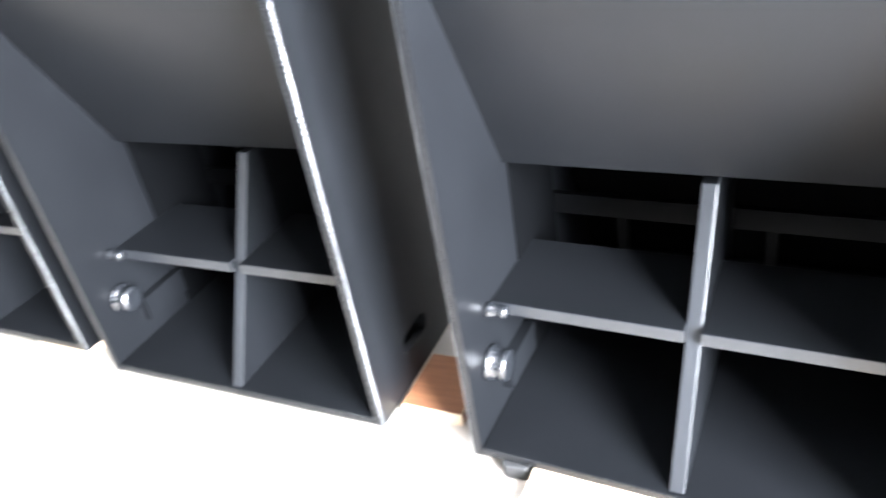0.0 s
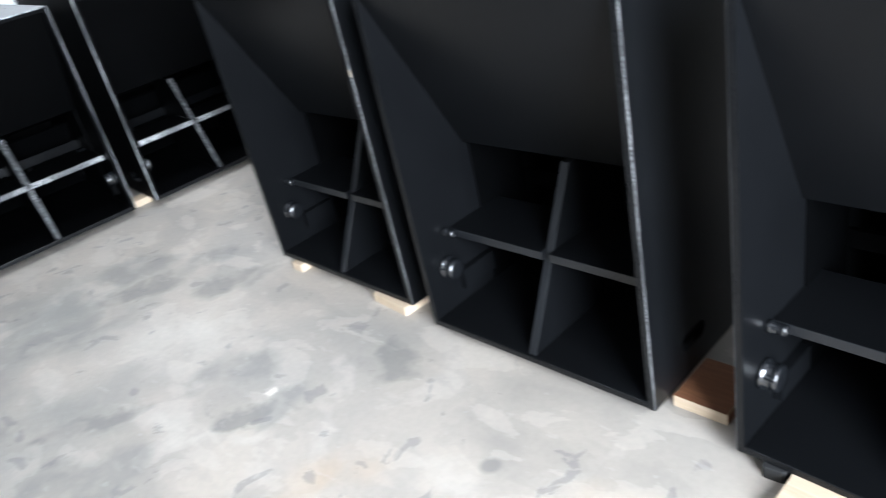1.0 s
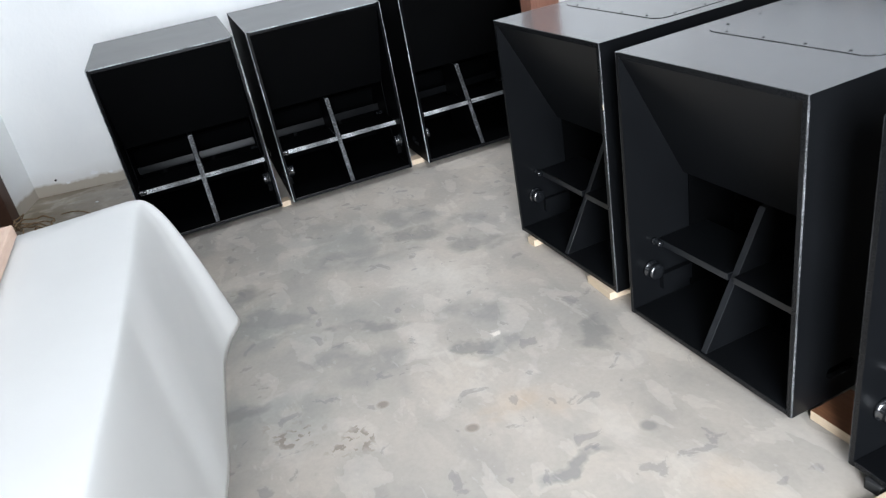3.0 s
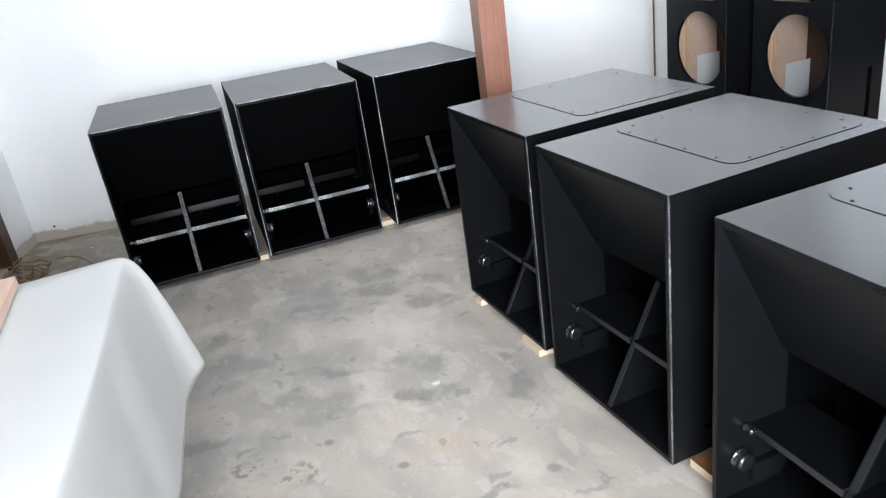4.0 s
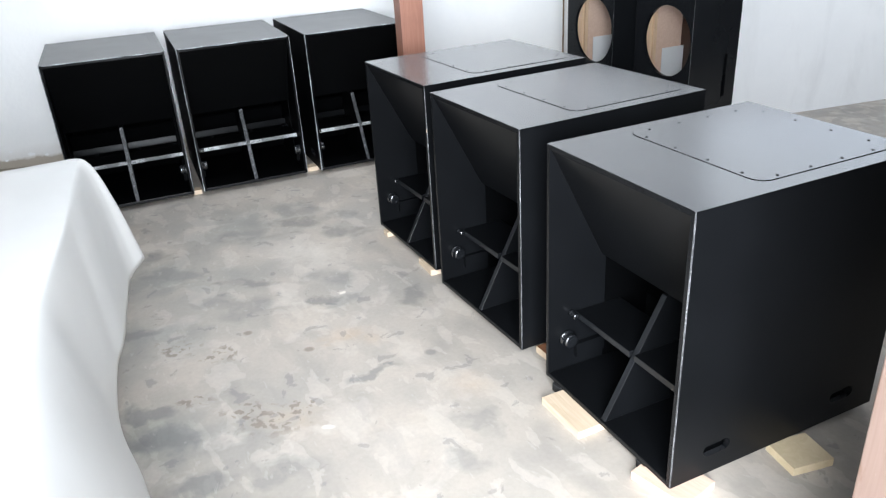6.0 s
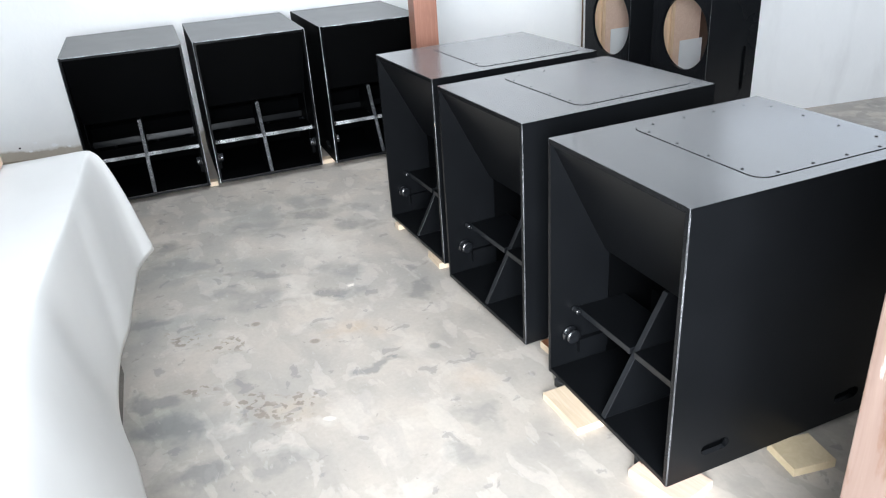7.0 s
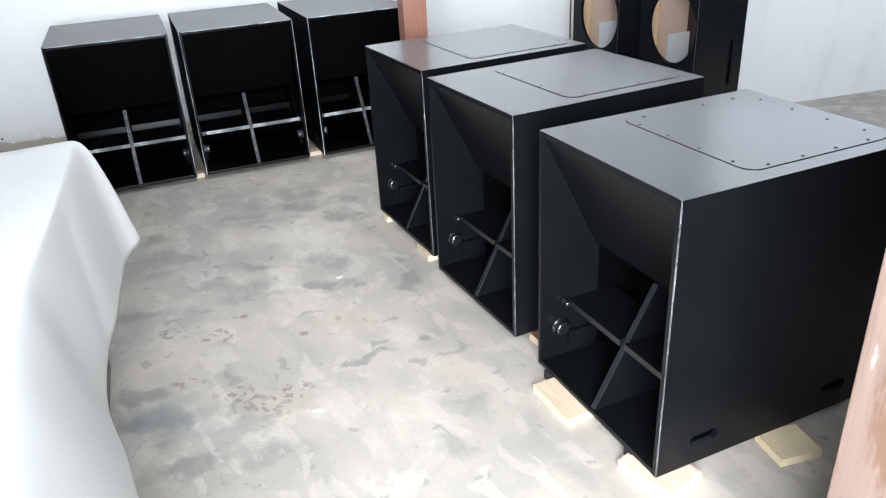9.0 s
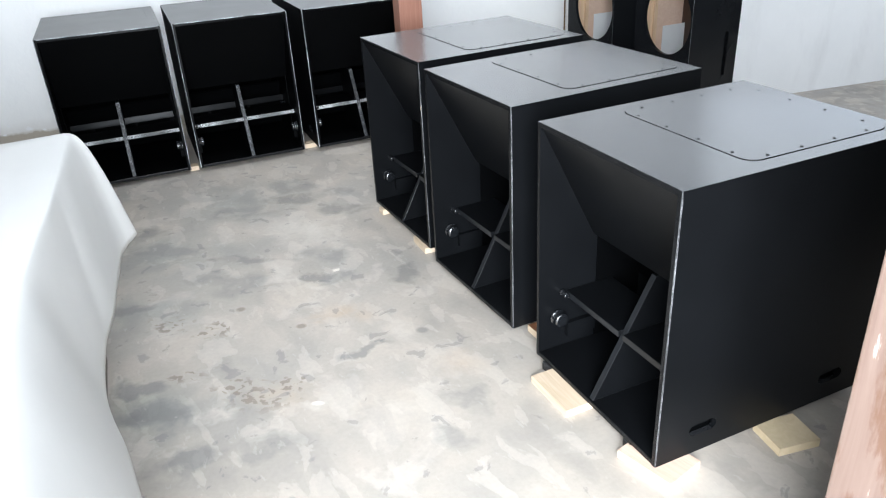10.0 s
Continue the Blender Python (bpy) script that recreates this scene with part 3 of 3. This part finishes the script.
# ---- tall bare-backed cabinets beyond ----


def tall_cabinet(label):
    """Origin at the front's lower left corner; the front looks along -y."""
    w, d, h, t = 0.49, 0.34, 1.26, 0.018
    top = tagged(new("tall_speaker_cabinet"), label, "speaker cabinet", "tall cabinets at the wall")
    front = plate([(0, 0), (w, 0), (w, h), (0, h)], [circle(w / 2 + 0.04, 0.775, 0.197), rounded(0.115, 0.40, 1.03, 1.20, 0.006, 3)], t)
    part("front_panel", marked(moved(front, Matrix(((1, 0, 0, 0), (0, 0, 1, 0), (0, 1, 0, 0), (0, 0, 0, 1)))), lambda p: p.x > w - 1e-4 and abs(p.y) < 1e-4), (BLACK, EDGE, CORNER), top, "", 0.003)
    part("side_panel", box(0, t, t, d, 0, h), BLACK, top, "", 0.002)
    side = plate([(t, 0), (d, 0), (d, h), (t, h)], [rounded(0.243, 0.268, 0.46, 0.705, 0.006, 3)], t)
    part("side_panel", moved(side, Matrix.Translation((w - t, 0, 0)) @ Matrix(((0, 0, 1, 0), (1, 0, 0, 0), (0, 1, 0, 0), (0, 0, 0, 1)))), BLACK, top, "side board with an upright slot", 0.002)
    # Black block added behind the slot, standing in for its shade.
    part("slot_shade_block", box(w - t - 0.03, w - t - 0.001, 0.225, 0.285, 0.44, 0.725), BLACK, top)
    part("top_panel", box(t, w - t, t, d, h - t, h), BLACK, top)
    part("bottom_panel", box(t, w - t, t, d, 0, t), BLACK, top)
    part("back_panel", box(t, w - t, d - t, d, t, h - t), BROWN, top, "dark back board")
    part("inner_lining", box(t, t + 0.008, t, d - t, t, h - t), BARE, top, "bare plywood inner face")
    part("brace", box(t + 0.008, t + 0.026, 0.108, 0.13, t, h - t), BARE, top, "upright bare wood brace")
    part("inner_board", box(t + 0.008, t + 0.022, 0.135, d - t, t, h - t), PINKISH, top, "pinkish bare board")
    part("partition", box(t + 0.04, w - t, t, d - t, 0.99, 1.008), BLACK, top)
    part("paper_card", box(t + 0.05, t + 0.053, 0.155, 0.319, 0.40, 0.685), CARD, top, "white paper card tucked inside")
    return top


left = tall_cabinet("tall black speaker cabinet with a round driver hole and bare inside")
left.matrix_basis = pose(-2.84, 2.53, 0, 0, 0, -3)
right = copy_thing(left, pose(-2.247, 2.586, 0, 0, 0, -3))
right["label"] = "tall black speaker cabinet with a slotted side, beside the other"

# ---- posts ----


def timber_post(name, x0, x1, y0, y1, h, material, label, turn=0.0):
    bm = box(-(x1 - x0) / 2, (x1 - x0) / 2, -(y1 - y0) / 2, (y1 - y0) / 2, 0, h)
    ob = part(name, bm, material, None, "", 0.004)
    ob.matrix_basis = pose((x0 + x1) / 2, (y0 + y1) / 2, 0, 0, 0, turn)
    return tagged(ob, label, "post")


timber_post("timber_post", -2.61, -2.49, 1.18, 1.31, 3.3, REDDISH, "reddish-brown planed wooden post between the cabinets", -8)
timber_post("timber_post", 0.672, 0.80, 0.631, 0.76, 3.3, ROUGH, "weathered brown wooden post with worn patches")

# ---- covered crate with a white sheet ----
crate = tagged(part("covered_crate", moved(box(0, 2.5, -1.0, 0, 0.0, 0.85), pose(-1.36, -0.632, 0, 0, 0, -5.2)), BLACK, None, "", 0.004), "black plywood crate under a white sheet", "crate")


def white_sheet():
    """Hangs over the crate's long side and its far corner."""
    hem = [(1.0, -0.56), (0.5, -0.565), (-0.1, -0.588), (-0.47, -0.620), (-0.77, -0.598), (-0.95, -0.560), (-1.2, -0.518), (-1.36, -0.492), (-1.46, -0.462), (-1.555, -0.42),
           (-1.575, -0.50), (-1.56, -0.62), (-1.55, -0.8), (-1.55, -1.2), (-1.55, -1.75)]
    ridge = [(1.0, -0.80), (0.5, -0.80), (-0.1, -0.74), (-0.37, -0.70), (-0.79, -0.63), (-0.95, -0.61), (-1.2, -0.58), (-1.36, -0.562), (-1.41, -0.553), (-1.435, -0.55),
             (-1.45, -0.57), (-1.45, -0.64), (-1.45, -0.82), (-1.45, -1.2), (-1.45, -1.75)]
    flat = [(1.0, -1.75), (0.5, -1.75), (-0.1, -1.75), (-0.37, -1.75), (-0.7, -1.75)] + [(-0.9, -1.75)] * 10
    def spread(pts, n):
        out = []
        for k in range(n):
            f = k / (n - 1) * (len(pts) - 1)
            i = min(int(f), len(pts) - 2)
            p0, p1, p2, p3 = (Vector(pts[max(0, min(len(pts) - 1, i + j))]) for j in (-1, 0, 1, 2))
            u = f - i
            out.append(0.5 * (2 * p1 + (p2 - p0) * u + (2 * p0 - 5 * p1 + 4 * p2 - p3) * u * u + (3 * p1 - p0 - 3 * p2 + p3) * u ** 3))
        return out
    n = 141
    hs, rs, fs = spread(hem, n), spread(ridge, n), spread(flat, n)
    bm = bmesh.new()
    grid = []
    zt, zh = 0.868, 0.398
    along = [0.0]
    for p, q in zip(hs, hs[1:]):
        along.append(along[-1] + (q - p).length)
    for k in range(n):
        col = []
        for j in range(12):
            u = j / 11
            q = fs[k].lerp(rs[k], u)
            col.append((q.x, q.y, zt - 0.014 * u ** 7))
        for j in range(1, 29):
            u = j / 28
            out = 0.25 * math.sin(u * math.pi / 2) + 0.75 * u
            q = rs[k].lerp(hs[k], out)
            z = zt - 0.014 - (zt - 0.014 - zh) * ((u - 0.21) if u > 0.42 else u * u / 0.84) / 0.79
            facet = abs((along[k] / 0.17 + 0.35 * u) % 2 - 1)
            fold = (0.0045 * facet + 0.008 * noise.noise((along[k] * 3.1, 0.7 * u, 7.0))) * min(1, 2.5 * u) * (1 - 0.3 * u)
            d = (hs[k] - rs[k]).normalized()
            wob = fold + 0.008 * noise.noise((along[k] * 2.0, u * 3, 4.0)) * u
            col.append((q.x + d.x * wob, q.y + d.y * wob, z + 0.008 * noise.noise((k * 0.08, 9, 0)) * u))
        grid.append([bm.verts.new(c) for c in col])
    for a, b in zip(grid, grid[1:]):
        for j in range(len(a) - 1):
            bm.faces.new((a[j], a[j + 1], b[j + 1], b[j]))
    ob = part("white_sheet", bm, CLOTH, None, "", 0, True)
    sol = ob.modifiers.new("thickness", "SOLIDIFY")
    sol.thickness, sol.offset = 0.004, 1
    return tagged(ob, "white soft sheet draped over a crate, its corner hanging out", "sheet")


white_sheet()
board = part("board", moved(box(0, 1.5, -0.6, 0, 0, 0.028), pose(-1.40, -0.80, 0.874, 0, 0, -4)), PINKISH, None, "", 0.003)
tagged(board, "pinkish pale wooden board lying on the white sheet", "board")

# ---- wood offcuts under the cabinets ----


def offcut(x, y, turn, sx, sy, material, label, h=0.0285):
    bm = box(-sx / 2, sx / 2, -sy / 2, sy / 2, 0, h)
    ob = part("wood_offcut", front_edges(bm) if isinstance(material, tuple) else bm, material, None, "", 0.0015)
    ob.matrix_basis = pose(x, y, 0, 0, 0, turn)
    return tagged(ob, label, "offcut", "offcuts under the cabinets")


offcut(-0.64, 0.895, 0, 0.12, 0.145, (SLAB, PALE), "dark orange-brown plywood offcut with a pale cut edge")
offcut(-1.56, 0.842, -4, 0.15, 0.13, PALE, "pale pine offcut under a cabinet's corner")
offcut(-0.315, 0.73, -2, 0.215, 0.15, PALE, "pale pine offcut under the front of a cabinet")
offcut(0.09, 0.765, 12, 0.19, 0.14, PINKISH, "pinkish wood offcut under a cabinet's corner")
offcut(0.202, 1.165, -12, 0.125, 0.14, CREAM, "cream foam-board offcut sticking out under a cabinet")
offcut(-3.31, 0.06, -4, 0.06, 0.05, PALE, "small pale pine offcut between two cabinets")
offcut(-3.30, 0.80, -4, 0.07, 0.09, PALE, "small pale pine offcut between two cabinets")
offcut(-2.03, 0.82, 0, 0.05, 0.08, PALE, "small pale pine offcut under a cabinet's corner")


def rubber_pad(x, y, turn):
    ob = part("rubber_pad", moved(plate(rounded(-0.022, 0.022, -0.03, 0.03, 0.008, 3), [], 0.0285), pose(0, 0, 0)), RUBBER, None, "", 0.002)
    ob.matrix_basis = pose(x, y, 0, 0, 0, turn)
    return tagged(ob, "small black rubber pad under a cabinet's edge", "pad", "pads under the cabinets")


rubber_pad(-0.455, 0.766, 5)
rubber_pad(0.0, 0.752, -8)

# ---- brown door in the south-west corner ----
_dm = Matrix.Translation((*SW, 0)) @ Matrix.Rotation(math.atan2(SE[1] - SW[1], SE[0] - SW[0]), 4, "Z")
door = tagged(new("door_1"), "dark brown wooden door in a thick frame, closed", "door", kind="structure")
for x0, x1, z0, z1 in ((0.37, 0.47, 0.0, 2.16), (1.23, 1.33, 0.0, 2.16), (0.47, 1.23, 2.06, 2.16)):
    part("door_frame", moved(box(x0, x1, -0.12, 0.035, z0, z1), _dm), BROWN, door, "", 0.004)
leaf = part("door_leaf", moved(box(0.475, 1.225, -0.07, -0.03, 0.025, 2.055), _dm), BROWN, door, "", 0.003)
for z0, z1 in ((0.2, 0.95), (1.1, 1.9)):
    part("door_panel", moved(box(0.59, 1.11, -0.03, -0.022, z0, z1), _dm), BROWN, leaf, "", 0.003)
part("door_knob", moved(turned([(0.012, 0), (0.012, 0.03), (0.026, 0.04), (0.026, 0.06), (0.015, 0.068)]), _dm @ pose(1.17, -0.03, 1.0, -90)), SCREW, leaf, "", 0, True)


def rope_heap():
    """A loose tangle of thin rope in the corner."""
    cv = bpy.data.curves.new("rope_tangle", "CURVE")
    cv.dimensions, cv.bevel_depth, cv.bevel_resolution = "3D", 0.0045, 2
    rnd = random.Random(8)
    for s in range(7):
        sp = cv.splines.new("NURBS")
        x, y, a = rnd.uniform(-0.1, 0.1), rnd.uniform(-0.06, 0.06), rnd.random() * 6
        pts = []
        for k in range(22):
            a += rnd.uniform(-0.5, 1.1)
            x, y = 0.88 * (x + 0.06 * math.cos(a)), 0.85 * (y + 0.05 * math.sin(a))
            pts.append((x, y, 0.006 + 0.045 * rnd.random() ** 2, 1))
        sp.points.add(len(pts) - 1)
        for p_, c_ in zip(sp.points, pts):
            p_.co = c_
        sp.use_endpoint_u, sp.order_u = True, 4
    cv.materials.append(ROPE)
    ob = new("rope_tangle", cv)
    ob.matrix_basis = pose(-4.05, -1.29, 0.0)
    return tagged(ob, "loose tangle of thin brown rope on the floor by the door", "rope")


rope_heap()


def rope_strand():
    """One stiff end that arches out of the heap over the floor."""
    cv = bpy.data.curves.new("rope_strand", "CURVE")
    cv.dimensions, cv.bevel_depth, cv.bevel_resolution = "3D", 0.0035, 2
    sp = cv.splines.new("NURBS")
    pts = [(-0.40, -0.24, 0.004), (-0.352, -0.173, 0.02), (-0.275, -0.106, 0.024), (-0.134, -0.042, 0.012), (0.0, 0.0, 0.004), (0.09, 0.0, 0.004)]
    sp.points.add(len(pts) - 1)
    for p_, c_ in zip(sp.points, pts):
        p_.co = (*c_, 1)
    sp.use_endpoint_u, sp.order_u = True, 4
    cv.materials.append(ROPE)
    ob = new("rope_strand", cv)
    ob.matrix_basis = pose(-3.86, -0.82, 0.0)
    return tagged(ob, "single stiff brown rope end arching over the floor", "rope")


rope_strand()


def plaster_flake(size, seed):
    """A broken crumb of plaster with an uneven outline, lying flat."""
    rnd = random.Random(seed)
    ring = [(size * rnd.uniform(0.6, 1.1) * math.cos(a * 0.9), 0.65 * size * rnd.uniform(0.6, 1.1) * math.sin(a * 0.9)) for a in range(7)]
    return plate(ring, [], 0.35 * size)


for x, y, size, seed in ((-3.946, -0.77, 0.016, 3), (-3.744, -0.566, 0.014, 5), (-4.30, -0.86, 0.011, 9)):
    ob = part("plaster_crumb", plaster_flake(size, seed), PLASTER)
    ob.matrix_basis = pose(x, y, 0, 0, 0, 50 * seed)
    tagged(ob, "small white crumb of broken plaster on the floor", "plaster crumb", "plaster crumbs in the corner")
# plaster lips breaking away above the damp foot, and a nail
lean = math.degrees(math.atan2(NW[1] - SW[1], NW[0] - SW[0]))
for x, y, z, size, seed in ((-4.626, -0.835, 0.086, 0.05, 2), (-4.657, -0.955, 0.118, 0.035, 4), (-4.669, -1.001, 0.060, 0.03, 6), (-4.60, -0.74, 0.07, 0.03, 8)):
    ob = part("plaster_lip", plaster_flake(size, seed), PLASTER, wall_west)
    ob.matrix_basis = pose(x, y, z, 0, 0, lean) @ pose(0, 0.004, 0, 78, 0, 0) @ Matrix.Scale(0.5, 4)
nail = part("nail", turned([(0.0035, -0.02), (0.0035, 0.012), (0.007, 0.013), (0.007, 0.016)], 10), SCREW)
nail.matrix_basis = pose(-4.684, -1.06, 0.094, 0, 90, lean - 90)
tagged(nail, "dark nail head in the white wall's foot", "nail")
tagged(part("cable", moved(turned([(0.006, 0.0), (0.006, 3.3)], 8), pose(NW[0] + 0.02, NW[1] - 0.012, 0)), ROPE, None, "", 0, True), "thin brown cable down the wall's corner", "cable")
